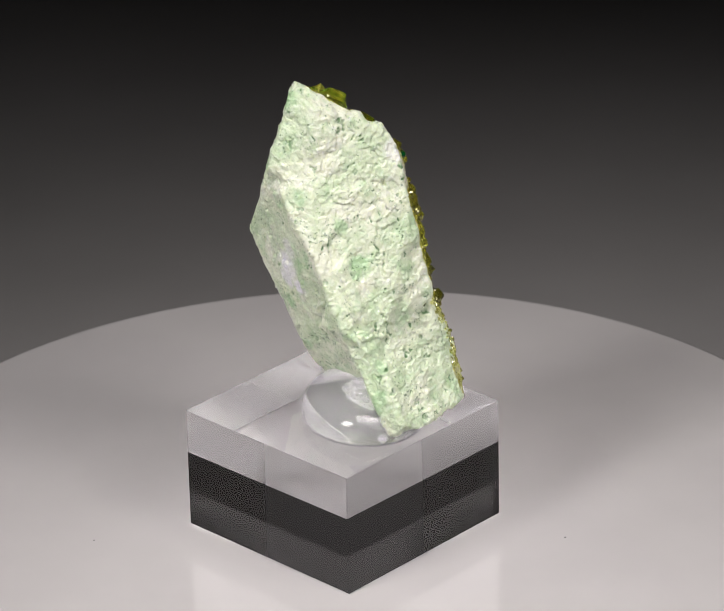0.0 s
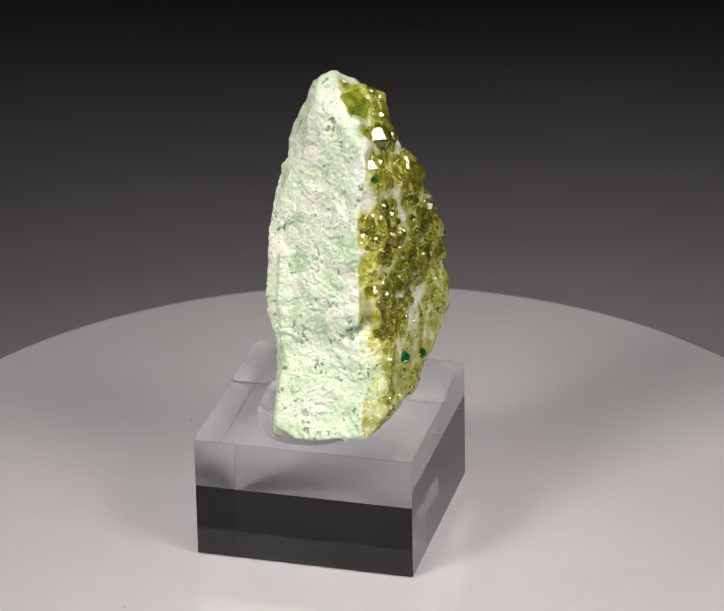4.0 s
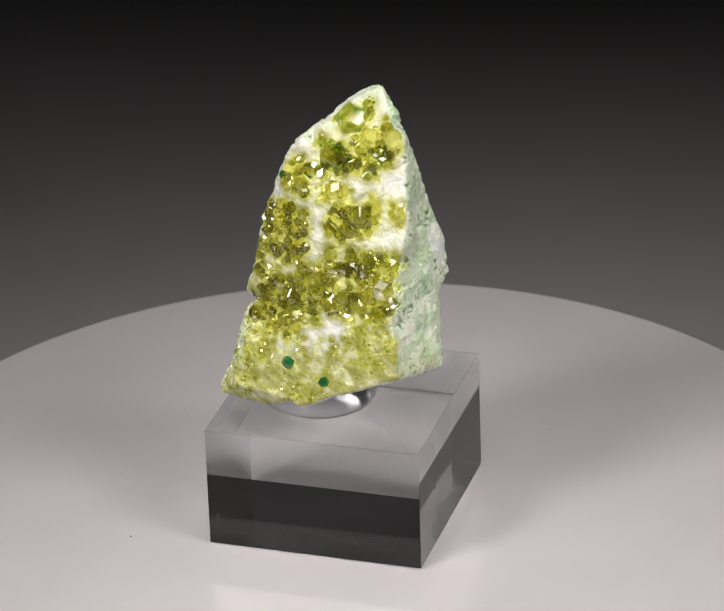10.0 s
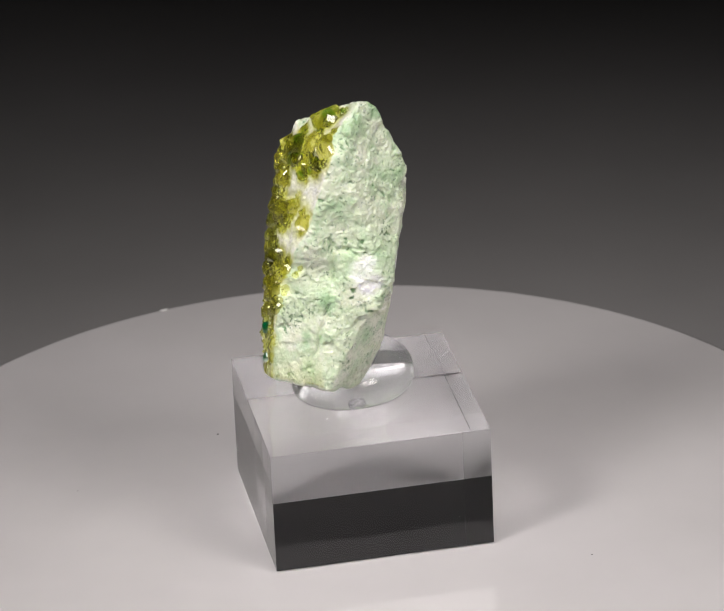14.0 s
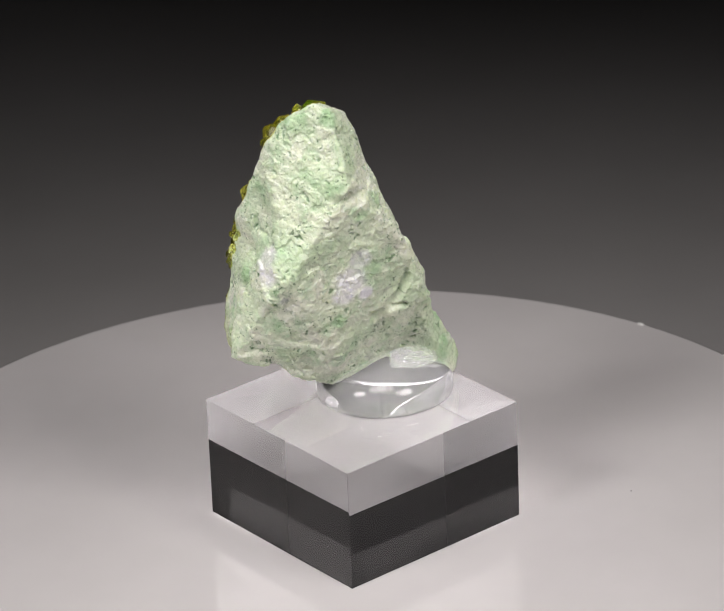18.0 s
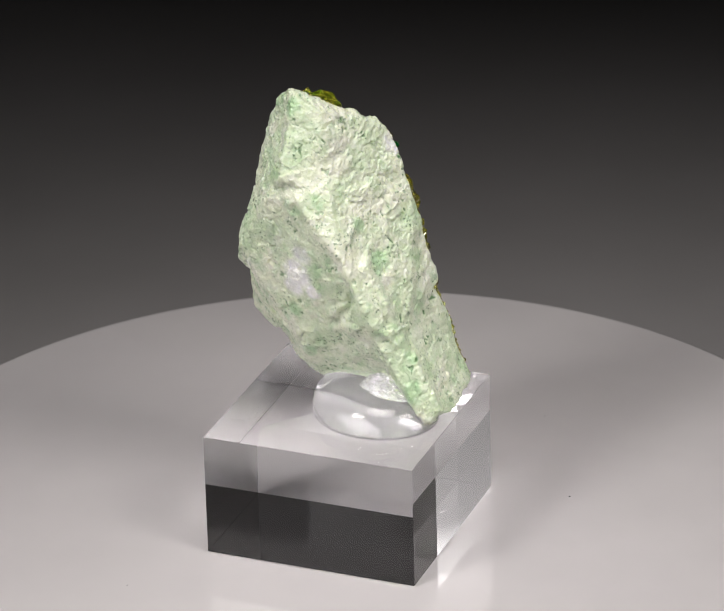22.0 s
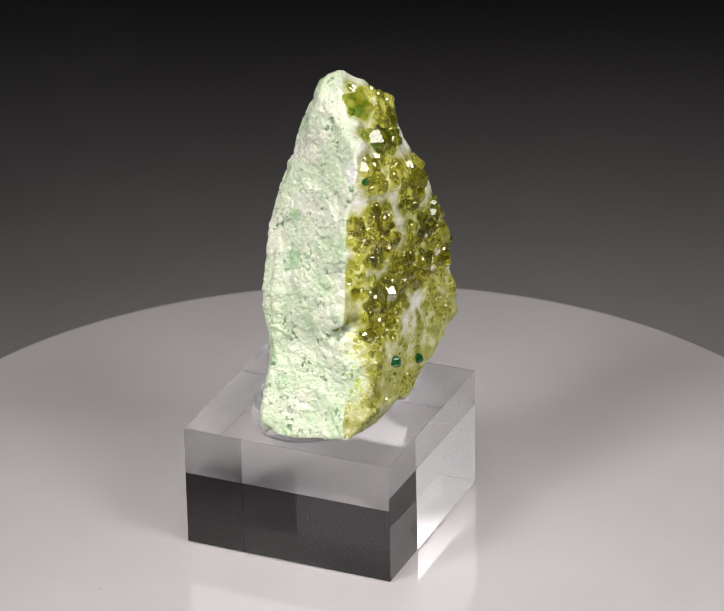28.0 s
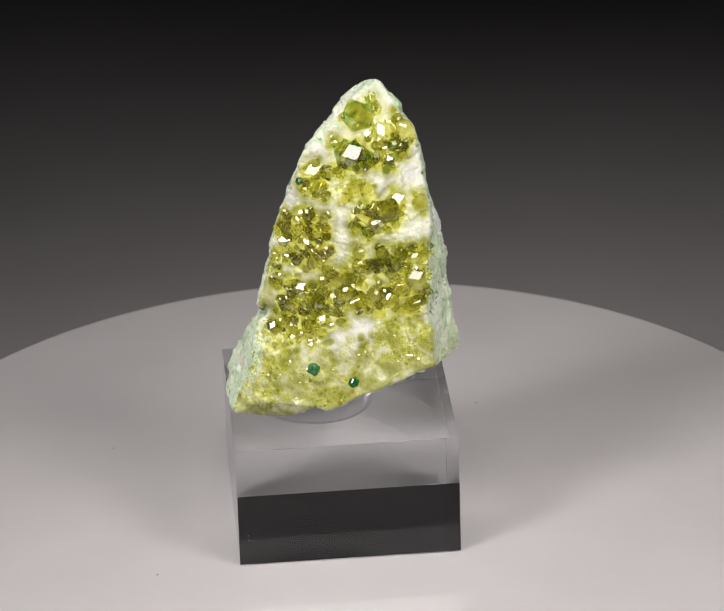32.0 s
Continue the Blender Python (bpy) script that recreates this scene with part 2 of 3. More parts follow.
def lint(parent):
    """Pale specks that cling to the block's sides: side 0 to 3, place along it and height in mm."""
    bm = bmesh.new()
    rng = random.Random(11)
    for side, along, z, size in ((0, -14.6, 4.8, 0.09), (0, -14.5, 4.0, 0.07), (1, 11.0, 5.0, 0.07), (1, 12.4, 4.4, 0.05), (3, 3.2, 7.8, 0.05)):
        a = side * math.pi / 2
        out, way = Vector((math.cos(a), math.sin(a), 0)), Vector((-math.sin(a), math.cos(a), 0))
        at = Vector((-2.225, -1.06, z)) + out * 16.02 + way * along
        bmesh.ops.create_icosphere(bm, subdivisions=1, radius=size * MM, matrix=Matrix.Translation(at * MM) @ Matrix.Diagonal((rng.uniform(0.6, 1.3), rng.uniform(0.6, 1.3), rng.uniform(0.8, 1.6), 1)))
    bm.transform(LEAN)
    tagged(part("dust_specks", bm, LINT, parent, "few pale specks of dust"), kind="stuff")


lint(block)


# ---- the specimen ----
# Splitting planes of the rock: azimuth, elevation in degrees, distance from its heart in mm
HEART = Vector((1.0, -1.0, 45.0)) * MM
BODY_PLANES = [(280.0, 58.6, 15.7), (180.2, 51.9, 20.2), (-7.5, 47.7, 14.2), (240.3, 37.1, 12.2), (74.0, 39.8, 19.5), (355.1, 23.3, 10.0), (205.3, 21.6, 10.1),
    (19.1, 23.1, 11.6), (262.8, 12.6, 8.6), (125.3, 16.8, 13.8), (349.9, 6.3, 7.8), (241.9, 20.7, 7.0), (84.8, 10.1, 14.4), (308.9, 12.6, 9.6),
    (165.1, -9.3, 9.1), (59.6, 7.7, 14.8), (248.1, -10.1, 18.1), (139.8, -22.9, 13.3), (8.3, -18.4, 17.7), (177.3, -29.5, 12.8), (50.9, -61.6, 21.8),
    (288.9, -64.7, 22.7), (169.7, -30.2, 16.3), (351.2, -28.8, 23.6), (106.3, -59.9, 22.0), (61.3, -66.6, 21.8)]
FOOT_PLANES = [(291.2, 68.2, 3.6), (161.3, 54.7, 2.9), (356.0, 23.8, 0.5), (268.4, 24.2, 5.0), (101.2, 20.9, 3.0), (309.1, 18.1, 7.9), (199.5, 4.8, 9.5),
    (44.5, 11.4, 2.4), (277.5, -8.8, 19.7), (138.7, -23.2, 6.7), (349.8, -26.3, 18.8), (242.5, -28.2, 25.7), (77.5, -61.6, 18.4), (319.2, -84.7, 25.0)]


def cut_body(planes, ways):
    """How far one can go from the heart along each way before a plane is met, with slightly worn edges."""
    a, e, d = np.radians([p[0] for p in planes]), np.radians([p[1] for p in planes]), np.array([p[2] for p in planes]) * MM
    normals = np.stack([np.cos(a) * np.cos(e), np.sin(a) * np.cos(e), np.sin(e)], -1)
    g = np.maximum((ways @ normals.T) / d, 1e-3)
    top = g.max(1)
    return 1 / ((((g / top[:, None]) ** 220).sum(1)) ** (1 / 220) * top)


def chips(q, scale, step, tilt):
    """Broken cells with flat, tilted tops and small steps between them."""
    at = q * scale
    seed = noise.voronoi(at)[1][0]
    lean = noise.cell_vector(seed * 17.3) - Vector((0.5, 0.5, 0.5))
    return step * (noise.cell(seed * 31.7 + Vector((4.1, 2.2, 9.3)))) + tilt * (at - seed).dot(lean)


# Cracks and broken ledges: points along each in mm, then its depth and half width
CRACKS = [([(3.9, 12.1, 50.0), (3.3, 12.3, 46.4), (3.8, 12.8, 43.2), (5.3, 14.2, 38.3), (7.7, 14.4, 31.6)], 0.55, 0.26),
    ([(-8.7, -4.6, 39.9), (-7.9, -4.0, 37.3), (-6.0, -0.8, 33.7)], 0.8, 0.45), ([(2.5, -6.3, 54.4), (2.6, -6.8, 53.0), (2.9, -7.4, 51.7)], 0.5, 0.2),
    ([(-8.2, 7.0, 54.2), (-8.6, 5.5, 55.0), (-8.7, 4.0, 55.3)], 0.9, 0.7), ([(-7.0, -1.6, 37.2), (-8.1, -3.9, 38.6), (-8.8, -4.5, 40.9)], 0.5, 0.3),
    ([(-6.0, -0.5, 34.4), (-7.1, -2.7, 35.4), (-8.4, -6.4, 34.9)], 0.6, 0.3), ([(3.9, -12.3, 34.8), (5.3, -11.8, 36.0), (6.8, -10.9, 37.0)], 1.0, 0.5),
    ([(2.7, 12.2, 48.4), (0.6, 12.6, 48.6), (-1.6, 12.8, 48.0)], 0.5, 0.22)]


def crack_depth(places):
    """How deep the cracks and ledges cut at each place, in mm."""
    deep = np.zeros(len(places))
    for line, depth, half in CRACKS:
        near = np.full(len(places), 1e9)
        for a, b in zip(line, line[1:]):
            a, b = np.array(a), np.array(b)
            s = np.clip((places - a) @ (b - a) / ((b - a) @ (b - a)), 0, 1)
            near = np.minimum(near, np.linalg.norm(places - a - s[:, None] * (b - a), axis=1))
        deep = np.maximum(deep, depth * np.exp(-(near / half) ** 2 / 2))
    return deep


def even_mesh(places, faces, step):
    """The same closed surface in even facets of about that size."""
    me = bpy.data.meshes.new("rough")
    me.from_pydata(places, [], faces)
    ob = new("rough", me)
    m = ob.modifiers.new("even", "REMESH")
    m.mode, m.voxel_size = "VOXEL", step
    bpy.context.view_layer.update()
    made = bpy.data.meshes.new_from_object(ob.evaluated_get(bpy.context.evaluated_depsgraph_get()))
    bpy.data.objects.remove(ob)
    bpy.data.meshes.remove(me)
    bm = bmesh.new()
    bm.from_mesh(made)
    bpy.data.meshes.remove(made)
    for i in range(2):
        bmesh.ops.smooth_vert(bm, verts=bm.verts, factor=0.5, use_axis_x=True, use_axis_y=True, use_axis_z=True)
    return bm


def matrix_shape():
    """The rock's body, the dark tone of its pits and cracks at each place, and which way its broad faces look."""
    bm = bmesh.new()
    bmesh.ops.create_icosphere(bm, subdivisions=7, radius=1.0)
    ways = np.array([v.co[:] for v in bm.verts]) * (1, 1, 1.7)
    faces = [[v.index for v in f.verts] for f in bm.faces]
    bm.free()
    reach = np.maximum(cut_body(BODY_PLANES, ways), cut_body(FOOT_PLANES, ways))
    places = ways * reach[:, None]
    swell = np.zeros(len(places))
    for x, y, z, h, r in SWELLS:
        swell += h * np.exp(-(((places + np.array(HEART[:]) - np.array((x, y, z)) * MM) / (r * MM)) ** 2).sum(1) / 2)
    places += ways / np.linalg.norm(ways, axis=1)[:, None] * (0.6 * swell[:, None]) * MM
    bm = even_mesh((places / MM).tolist(), faces, 0.13)
    bm.normal_update()
    places = np.array([v.co[:] for v in bm.verts])
    wavy = np.stack([np.sin(places[:, 2] * 2.9 + 1.0), np.sin(places[:, 0] * 3.1), np.sin(places[:, 1] * 2.7 + 2.0)], -1) * 0.12
    cracks = crack_depth(places + np.array(HEART[:]) / MM + wavy)
    normals = np.array([v.normal[:] for v in bm.verts])
    pits = np.zeros(len(places))
    for i, v in enumerate(bm.verts):
        q = v.co.copy()
        p = q + noise.noise_vector(q * 0.8) * 0.5 + noise.noise_vector(q * 2.3) * 0.2
        lump = 0.20 * noise.fractal(q * 0.16, 1.0, 2.0, 3) + 0.22 * noise.fractal(q * 0.34 + Vector((7, 3, 1)), 0.9, 2.0, 2)
        fine = chips(p, 0.30, 0.16, 0.17) + chips(p, 0.85, 0.10, 0.10) + chips(p, 1.9, 0.045, 0.045) + 0.05 * noise.fractal(q * 1.5, 0.65, 2.1, 4) + 0.17
        sunk = noise.noise(Vector((p.x * 1.7, p.y * 1.7, p.z * 1.25))) + 0.75 * noise.noise(q * 0.36 + Vector((3, 8, 5))) - 0.53
        pits[i] = min(max(sunk / 0.10, 0.0), 1.0)
        calm = 1 - 0.45 * min(max((v.normal.x - 0.35) / 0.2, 0.0), 1.0)   # the crystal face is smoother
        v.co = HEART + (q + v.normal * (lump + 0.16 + (fine - 0.16) * calm - 0.17 * pits[i] * calm - cracks[i])) * MM
    # cracks take the same dark tone, shade painted into their colour
    return bm, np.maximum(pits, np.clip(cracks - 0.35, 0, 0.6)), normals


# Swells and hollows of the rock: x, y, z, height and radius in mm
SWELLS = [(5.2, -12.0, 35.3, -1.5, 0.8), (3.6, -12.0, 36.6, 0.7, 1.0), (-3.8, -15.3, 32.7, -2.4, 2.9), (-5.1, 0.3, 31.4, -2.6, 2.4), (1.5, 14.3, 51.1, -1.9, 2.3),
    (2.9, -14.9, 29.9, -3.2, 3.6), (14.1, 8.4, 35.0, -0.8, 2.5), (10.9, -0.1, 46.6, 1.8, 3.0), (10.4, -7.8, 39.4, -1.5, 2.6), (8.0, 13.5, 38.1, -1.1, 2.7),
    (8.2, -12.2, 29.4, 1.5, 2.3), (-2.4, -0.7, 54.9, -0.5, 4.1), (0.6, 16.7, 32.1, -2.8, 1.6), (-3.7, -10.1, 20.8, -1.1, 1.5)]
SWELLS += [(4.9, -12.2, 38.2, 1.3, 0.9), (5.0, -3.5, 60.5, 2.2, 0.9), (3.1, -0.9, 62.2, 1.8, 0.8), (-0.5, 13.4, 45.3, 1.3, 1.9), (-5.2, 7.2, 61.5, -0.9, 1.9), (-0.1, 15.1, 41.9, 0.6, 2.1), (0.3, 15.1, 45.0, -1.1, 3.1), (8.5, -11.5, 29.5, 1.4, 2.3), (2.6, 10.5, 26.4, -1.7, 1.3),
    (3.1, -1.3, 63.1, -1.0, 0.9), (-4.0, -15.4, 29.7, -2.2, 2.8), (5.6, 13.2, 45.0, -2.4, 1.6), (-5.7, -13.4, 28.5, -2.4, 1.6), (-5.4, -0.2, 58.5, -1.4, 1.6),
    (-2.4, -15.2, 25.2, -1.4, 1.6), (8.2, 11.4, 49.0, 1.4, 1.6), (0.4, 15.1, 36.5, -1.2, 1.6)]
# Patches of the rock: x, y, z and radius in mm
WHITE_PATCHES = [(-0.4, 13.4, 45.2, 1.5), (5.2, -3.6, 60.7, 0.8), (-7.0, 4.0, 41.3, 1.9), (-6.2, 4.9, 39.0, 1.4), (-7.4, 2.8, 44.5, 1.4), (-7.0, 1.6, 38.8, 1.0), (-1.1, 13.7, 43.8, 1.6), (-1.3, 13.5, 46.5, 1.1),
    (-2.0, 12.8, 40.5, 1.1), (5.2, -6.1, 58.1, 1.4)]
GREEN_PATCHES = [(-8.5, 3.7, 52.2, 1.2), (-6.3, -13.7, 25.0, 1.5), (-7.8, 0.1, 53.3, 1.0), (-4.5, 5.2, 65.9, 1.3), (-4.0, -7.8, 43.2, 1.6), (-4.8, -4.7, 49.2, 0.9), (-5.6, -13.0, 30.3, 1.0),
    (-3.7, 4.2, 27.4, 1.1), (-5.5, 5.1, 34.9, 1.0), (-2.9, 10.0, 56.0, 0.8), (4.7, 14.2, 41.3, 1.2), (-5.5, -11.1, 28.8, 0.8)]
# Crystals on the bright face: y, z on the face, radius, all in mm
CRYSTALS_SUMMIT = [(2.9, 64.0, 2.15), (4.8, 65.6, 0.83), (6.4, 62.2, 1.39), (5.6, 61.2, 1.11), (8.9, 62.2, 1.39), (8.2, 63.6, 0.78), (7.3, 60.5, 1.0),
    (8.4, 60.1, 0.83), (9.5, 60.5, 0.67), (1.2, 59.7, 2.0), (-0.8, 61.3, 0.78), (3.7, 59.1, 1.11), (5.3, 59.1, 1.0), (2.4, 58.4, 1.0),
    (6.3, 57.8, 0.78), (7.4, 58.8, 0.67), (8.7, 59.1, 0.67), (-0.0, 58.9, 0.78)]
CRYSTALS_UPPER = [(-4.4, 57.7, 1.44), (-3.2, 55.9, 1.11), (-2.1, 57.7, 0.89), (-5.1, 55.5, 0.83), (-0.6, 57.9, 0.67), (-2.5, 54.9, 0.67), (-3.7, 58.9, 0.67),
    (1.8, 55.5, 1.11), (3.1, 55.5, 0.83), (0.5, 55.2, 0.67), (0.2, 54.3, 0.67), (7.3, 53.3, 1.33), (10.7, 52.4, 1.11), (5.8, 52.3, 1.44),
    (3.9, 52.8, 1.0), (4.6, 50.7, 1.33), (2.8, 51.7, 1.11), (2.0, 52.7, 0.67), (1.7, 50.5, 0.89), (3.2, 49.8, 0.78)]
CRYSTALS_WAIST = [(1.7, 46.8, 1.0), (5.0, 46.8, 0.89), (3.4, 48.9, 0.56), (5.2, 44.7, 1.11), (3.4, 45.0, 0.78), (6.9, 45.0, 0.89), (1.8, 44.8, 1.11),
    (7.7, 46.4, 1.0), (10.8, 45.9, 1.0), (9.5, 45.6, 0.89), (6.3, 43.5, 0.78), (9.5, 42.5, 1.44), (9.1, 38.9, 1.11), (0.1, 42.7, 1.0),
    (-0.2, 40.7, 1.11), (-2.5, 43.9, 0.89), (-1.1, 38.9, 0.89), (1.6, 39.1, 1.22), (3.8, 40.5, 1.11), (5.9, 39.5, 1.22), (7.6, 41.3, 1.11),
    (4.3, 37.6, 0.89), (8.2, 44.2, 0.78), (10.3, 44.0, 0.67)]
CRYSTALS_FLANK = [(-6.7, 40.7, 1.0), (-9.1, 39.1, 0.78), (-7.8, 38.6, 1.22), (-7.5, 40.4, 0.67), (-4.3, 39.2, 1.22), (-2.1, 39.7, 0.78), (-2.4, 37.6, 0.67),
    (-10.4, 35.2, 0.89), (-8.7, 36.0, 0.67), (-7.6, 36.0, 0.67), (-5.5, 35.4, 1.0), (-9.6, 41.0, 0.67), (-6.0, 37.4, 0.78), (-3.8, 36.4, 0.78),
    (-1.1, 36.0, 0.67), (-7.7, 51.1, 0.78), (-5.0, 51.9, 0.89), (-2.8, 51.5, 0.72), (-6.6, 49.8, 0.78), (-3.7, 49.5, 0.78), (-8.3, 47.8, 0.78),
    (-5.6, 47.6, 0.89), (-3.0, 47.3, 0.72), (-7.0, 45.3, 0.78), (-4.6, 44.9, 0.83)]
CRYSTALS_GREEN = [(-5.2, 28.9, 0.95), (0.4, 26.9, 0.92), (-6.0, 56.7, 0.6)]
# Crystals with a broad facet turned to flash a lamp at the camera: y, z on the face and the way
FACETS = {(1.2, 59.7): (0.774, 0.172, 0.609), (2.9, 64.0): (0.653, 0.44, 0.616), (-4.4, 57.7): (0.772, 0.178, 0.61), (7.3, 53.3): (0.769, 0.19, 0.61),
    (-6.7, 40.7): (0.74, 0.25, 0.62), (9.5, 42.5): (0.62, 0.02, 0.78), (-7.8, 38.6): (0.76, -0.16, 0.63)}
# Fields of small crystals: centre y, z, half width, half height, number, least and greatest radius
FIELDS = [(-5.6, 48.3, 3.8, 4.6, 137, 0.3, 0.74), (7.6, 33.5, 4.6, 3.8, 137, 0.12, 0.36), (-6.6, 35.2, 4.4, 3.0, 63, 0.3, 0.74),
          (-13.0, 25.6, 3.2, 3.4, 81, 0.1, 0.3), (-4.0, 24.6, 6.0, 1.6, 61, 0.1, 0.3), (4.0, 41.5, 7.5, 4.2, 115, 0.36, 0.94),
          (4.5, 60.3, 4.5, 2.0, 47, 0.36, 0.81), (-3.0, 56.5, 3.2, 2.4, 31, 0.3, 0.68), (4.5, 51.8, 3.6, 2.6, 37, 0.36, 0.81),
          (-4.6, 39.0, 5.4, 2.6, 73, 0.36, 0.88), (-2.0, 30.0, 8.0, 4.5, 81, 0.1, 0.3), (6.0, 45.5, 5.5, 2.2, 52, 0.36, 0.81),
          (-10.4, 33.0, 2.4, 5.0, 90, 0.15, 0.45), (-13.2, 27.5, 2.2, 4.0, 80, 0.12, 0.35), (-8.8, 42.0, 2.2, 4.5, 70, 0.25, 0.6)]


def dodecahedron(bm, m):
    """A garnet's rhombic dodecahedron of about unit radius, placed by m."""
    cube = {s: bm.verts.new(m @ (Vector(s) * 0.62)) for s in ((x, y, z) for x in (-1, 1) for y in (-1, 1) for z in (-1, 1))}
    for i in range(3):
        for j in range(i + 1, 3):
            k = 3 - i - j
            for si in (-1, 1):
                for sj in (-1, 1):
                    tips = []
                    for axis, sign in ((i, si), (j, sj)):
                        key = ("tip", axis, sign)
                        if key not in cube:
                            p = [0.0, 0.0, 0.0]
                            p[axis] = sign * 1.24
                            cube[key] = bm.verts.new(m @ Vector(p))
                        tips.append(cube[key])
                    ends = []
                    for sk in (-1, 1):
                        c = [0, 0, 0]
                        c[i], c[j], c[k] = si, sj, sk
                        ends.append(cube[tuple(c)])
                    bm.faces.new((tips[0], ends[0], tips[1], ends[1]))


def spin(rng):
    return Euler([rng.uniform(0, 6.28) for _ in range(3)]).to_matrix().to_4x4()


def specimen():
    rng = random.Random(7)
    root = tagged(new("mineral_specimen"), "pale green white rock with yellow-green garnet crystals on one face", "mineral")
    bm, pits, normals = matrix_shape()
    tree = BVHTree.FromBMesh(bm)

    def on_face(y, z):
        return tree.ray_cast(Vector((0.05, y * MM, z * MM)), Vector((-1, 0, 0)))[:2]

    spots = []

    def habits(mat):
        """The same garnet with narrow, middling and broad edge facets."""
        made = []
        for width in (0.07, 0.16, 0.26):
            b = bmesh.new()
            dodecahedron(b, Matrix.Identity(4))
            bmesh.ops.recalc_face_normals(b, faces=b.faces)
            bmesh.ops.bevel(b, geom=b.edges[:], offset=width, segments=1, affect="EDGES")
            made.append(mesh_of("crystal", b, mat))
        return made

    big, olive, green = habits(GARNET), habits(OLIVE), habits(CHROME)

    def crystal(me, y, z, r, sunk, squash=0.9, facet=None):
        at, normal = on_face(y, z)
        if at is None:
            return
        ob = new("crystal", me[0] if facet else rng.choice(me))
        ob.parent = root
        ob.visible_shadow = False   # clear: light reaches the crust under it
        size = r * MM
        if facet or y > 9.5:
            sunk = min(sunk, 0.05) - 0.2
        turn = normal.to_track_quat("Z", "Y").to_matrix().to_4x4()
        ob.matrix_basis = Matrix.Translation(at + normal * size * sunk) @ turn @ Matrix.Diagonal((rng.uniform(0.85, 1.15), rng.uniform(0.85, 1.15), squash, 1)) @ spin(rng) @ Matrix.Diagonal((size, size, size, 1))
        if facet:   # one broad facet looks along this way
            facing = Vector((1, 1, 0)).rotation_difference(Vector(facet)).to_matrix().to_4x4()
            ob.matrix_basis = Matrix.Translation(at + normal * size * sunk) @ facing @ Matrix.Diagonal((size, size, size, 1))
        spots.append((at, size))

    for y, z, r in CRYSTALS_SUMMIT + CRYSTALS_UPPER + CRYSTALS_WAIST + CRYSTALS_FLANK:
        crystal(olive if r > 1.9 or z > 57 and rng.random() < 0.3 or rng.random() < 0.05 else big, y, z, r * 1.15, rng.uniform(0.1, 0.45) - (0.25 if z > 57 else 0), rng.uniform(0.75, 1.0), FACETS.get((y, z)))
    for y, z, r in CRYSTALS_GREEN:
        crystal(green, y, z, r, 0.1)
    rest = bmesh.new()

    def tiny(y, z, r):
        at, normal = on_face(y, z)
        if at is not None and normal.x > 0.2:
            shape = Matrix.Diagonal((rng.uniform(0.7, 1.2), rng.uniform(0.7, 1.2), rng.uniform(0.7, 1.2), 1))
            dodecahedron(rest, Matrix.Translation(at + normal * r * MM * 0.25) @ shape @ spin(rng) @ Matrix.Diagonal((r * MM, r * MM, r * MM, 1)))
            spots.append((at, r * MM))

    for y, z, r in CRYSTALS_SUMMIT + CRYSTALS_UPPER + CRYSTALS_WAIST + CRYSTALS_FLANK:
        for i in range(5):
            a, d = rng.uniform(0, 6.283), r * rng.uniform(0.8, 1.35)
            tiny(y + d * math.cos(a), z + d * math.sin(a), r * rng.uniform(0.25, 0.55))
    made = len(CRYSTALS_SUMMIT) + len(CRYSTALS_UPPER) + len(CRYSTALS_WAIST) + len(CRYSTALS_FLANK)
    for cy, cz, hy, hz, count, least, most in FIELDS:
        for i in range(count):
            a, s = rng.uniform(0, 6.283), math.sqrt(rng.random())
            y, z, r = cy + hy * s * math.cos(a), cz + hz * s * math.sin(a), least + (most - least) * rng.random() ** 1.6
            if made < 290 and r > 0.38:
                crystal(big, y, z, r, rng.uniform(0.1, 0.45))
                made += 1
            else:
                tiny(y, z, r)
    # where the druse stains the rock, and where the bright face is bare white
    points = np.array([v.co[:] for v in bm.verts])
    facing = normals[:, 0]
    near = np.zeros(len(points))
    for at, r in spots:
        d = np.linalg.norm(points - np.array(at[:]), axis=1)
        near = np.maximum(near, np.clip(1.6 - d / (r * 1.1 + 0.0005), 0, 1))
    low = np.clip((0.034 - points[:, 2]) / 0.004, 0, 1) * 0.92
    face = np.clip((facing - 0.45) / 0.14, 0, 1) * np.clip((points[:, 0] + 0.002) / 0.003, 0, 1)
    # the crust runs unbroken along the edge above the foot
    edge = np.clip((-0.0055 - points[:, 1]) / 0.003, 0, 1) * np.clip((0.049 - points[:, 2]) / 0.005, 0, 1) * 0.85
    stain = np.maximum(np.maximum(near, low), edge) * face
    def patches(table):
        mask = np.zeros(len(points))
        for x, y, z, r in table:
            d = np.linalg.norm(points - np.array((x, y, z)) * MM, axis=1) / (r * MM)
            mask = np.maximum(mask, np.clip((1.5 - d) * 1.6, 0, 1))
        return mask

    white, leaf = patches(WHITE_PATCHES), patches(GREEN_PATCHES)
    # the flank beside the crystals is greener
    aside = np.clip((normals[:, 1] - 0.45) / 0.3, 0, 1)
    leaf = np.maximum(leaf, 0.2 * aside)
    face = face * (1 - aside)
    rock = part("rock_matrix", bm, ROCK, root, "white and pale green granular rock")
    layer = rock.data.attributes.new("crust", "FLOAT_COLOR", "POINT")
    layer.data.foreach_set("color", np.stack([stain, face, white, leaf], -1).astype(np.float32).ravel())
    layer = rock.data.attributes.new("recess_tone", "FLOAT", "POINT")
    layer.data.foreach_set("value", pits.astype(np.float32))
    rock.data.polygons.foreach_set("use_smooth", [True] * len(rock.data.polygons))
    bmesh.ops.recalc_face_normals(rest, faces=rest.faces)
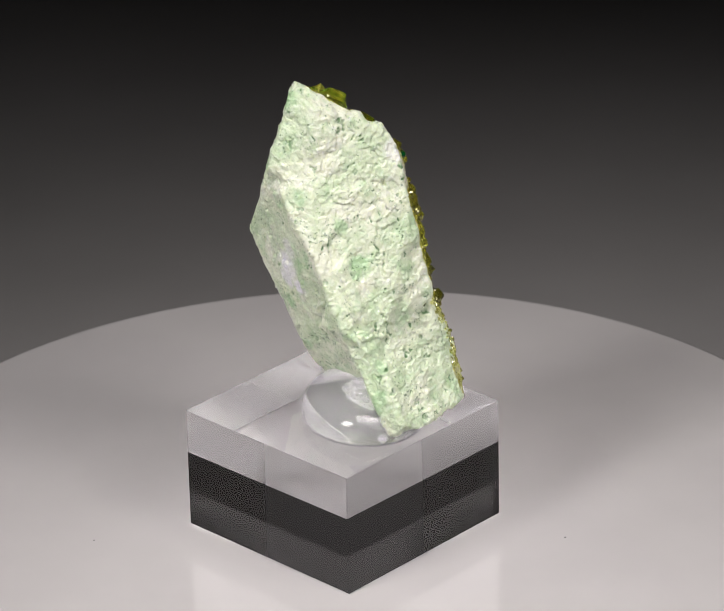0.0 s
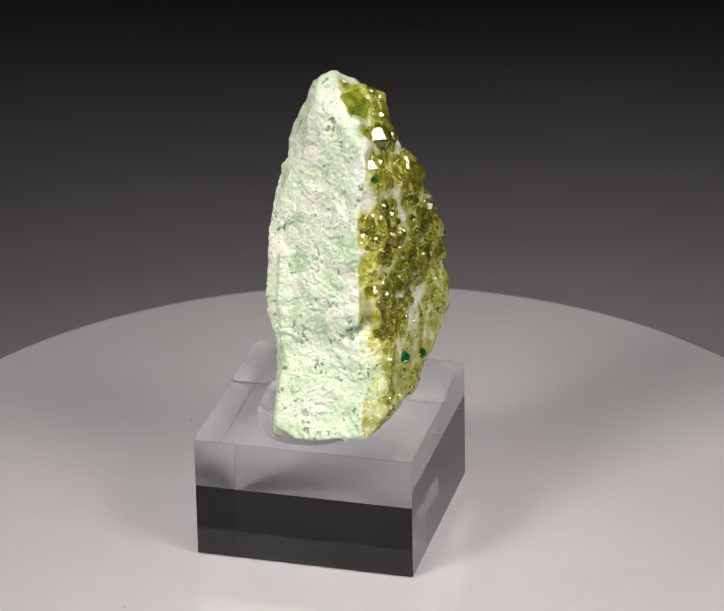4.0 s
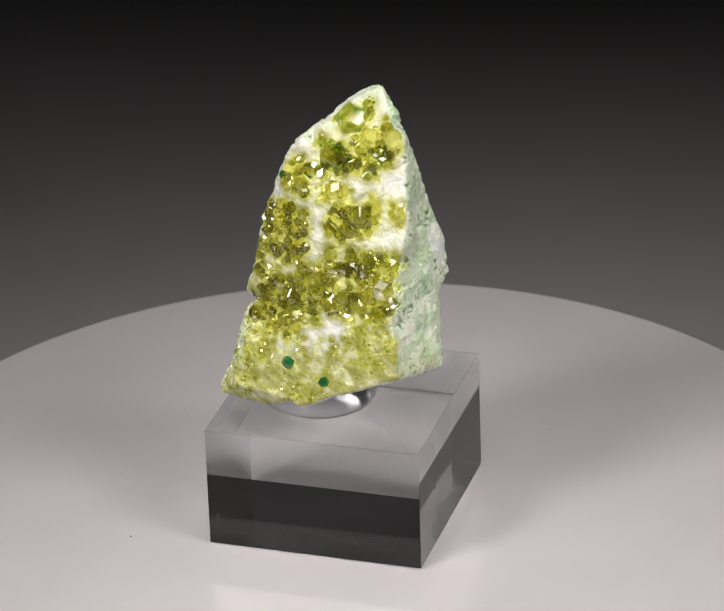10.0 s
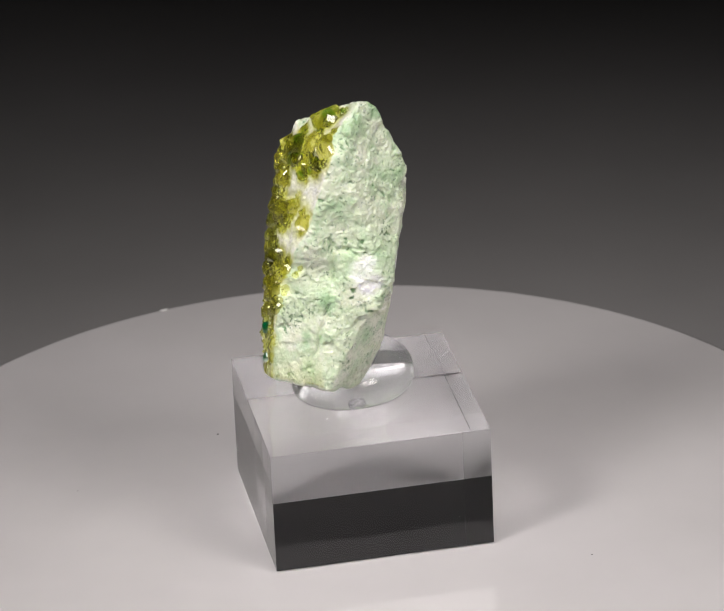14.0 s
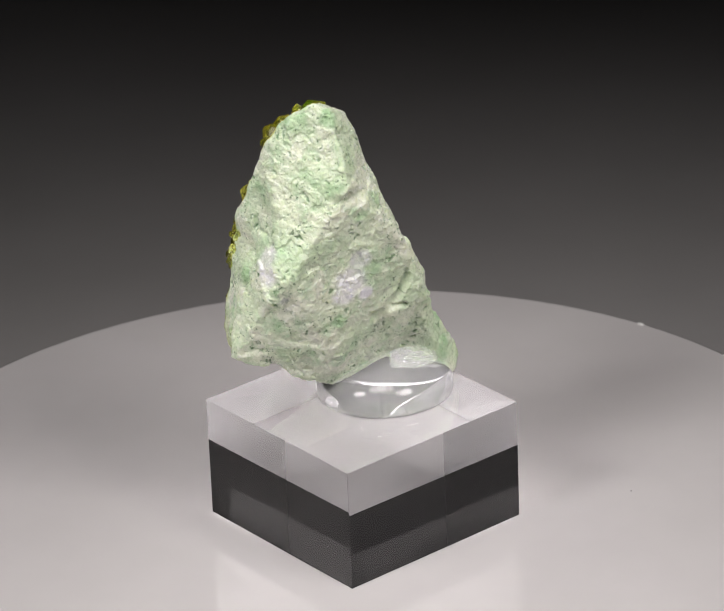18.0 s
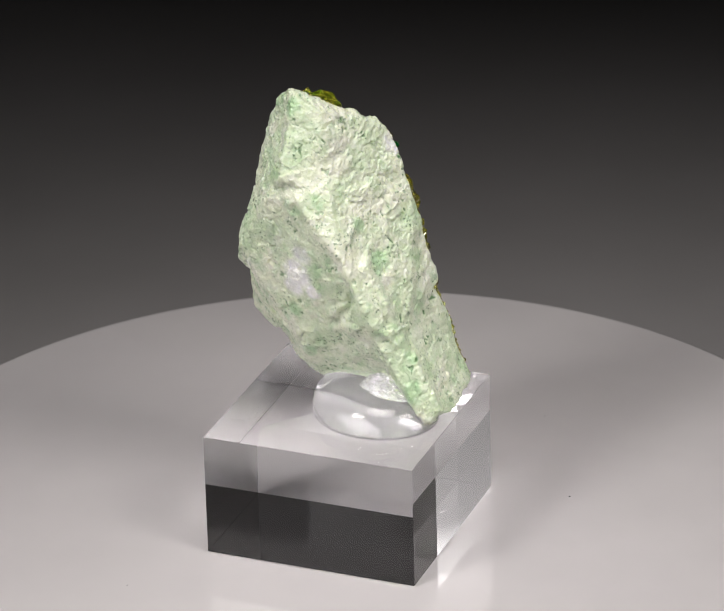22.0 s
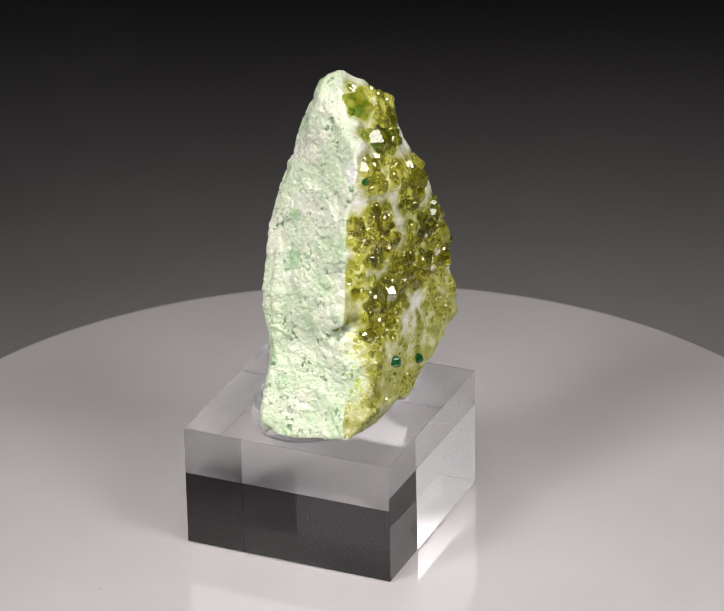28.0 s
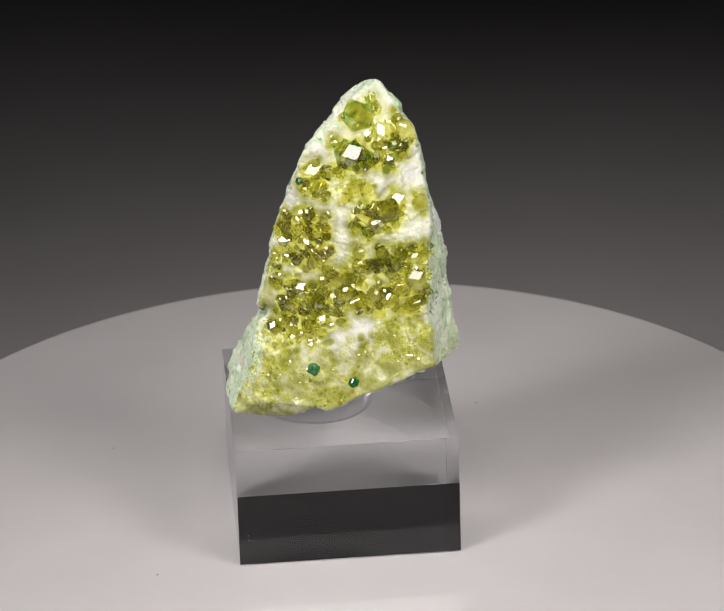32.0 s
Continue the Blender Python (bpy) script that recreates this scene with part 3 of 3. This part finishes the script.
    tagged(part("fine_druse", rest, DRUSE, root, "sparkling crust of tiny yellow-green crystals"), kind="stuff").visible_shadow = False
    return root


sample = specimen()


# ---- the clear gel that holds the rock ----
def gel():
    bm = bmesh.new()
    bmesh.ops.create_icosphere(bm, subdivisions=5, radius=1.0)
    for v in bm.verts:
        a = math.atan2(v.co.y, v.co.x)
        wide = 8.6 * (1 + 0.03 * math.sin(2 * a + 0.6) + 0.02 * math.sin(3 * a))
        h = v.co.z
        z = 6.8 * abs(h) ** 0.8 if h > 0 else -0.0
        swell = 1 + 0.05 * math.sin(math.pi * max(h, 0)) if h > 0 else 0.94 + 0.06 * (1 + h)
        lobe = max(0.0, -0.6 * v.co.x - 0.8 * v.co.y) ** 2   # it has been pressed out to one side
        swell *= 1 + 0.19 * lobe
        v.co = (-1.9 * MM + v.co.x * wide * swell * MM, -4.9 * MM + v.co.y * (wide + 0.5) * swell * MM, (18.40 + z) * MM)
    bm.transform(LEAN)
    return tagged(part("mounting_gel", bm, PUTTY, smooth=True), "clear glossy dome of mounting gel between rock and block", "mounting gel")


blob = gel()


def gel_details(parent):
    """A crumpled lump of gel at the rock's foot and an air bubble at the rim."""
    bm = bmesh.new()
    bmesh.ops.create_icosphere(bm, subdivisions=4, radius=1.0)
    for v in bm.verts:
        q = v.co * 2.2
        crease = 1 + 0.16 * noise.fractal(q, 0.7, 2.2, 3) - 0.22 * abs(noise.noise(q * 2.1))
        v.co = Vector((-4.7 + v.co.x * 2.6 * crease, -9.2 + v.co.y * 4.6 * crease, 24.1 + v.co.z * 2.0 * crease)) * MM
    part("gel_crumple", bm, PUTTY, parent, "crumpled clear gel").visible_shadow = False
    for x, y, z, r in ((-0.9, 3.1, 19.3, 1.25), (-6.4, -13.0, 19.2, 0.7)):
        bm = bmesh.new()
        bmesh.ops.create_icosphere(bm, subdivisions=3, radius=r * MM)
        bm.transform(Matrix.Translation(Vector((x, y, z)) * MM) @ Matrix.Diagonal((1, 1, 0.75, 1)))
        part("bubble", bm, PUTTY, parent, smooth=True).visible_shadow = False


gel_details(blob)
blob.visible_shadow = False


def motions():
    for thing in (platter, block, sample, blob):
        walk(thing, turning())


motions()
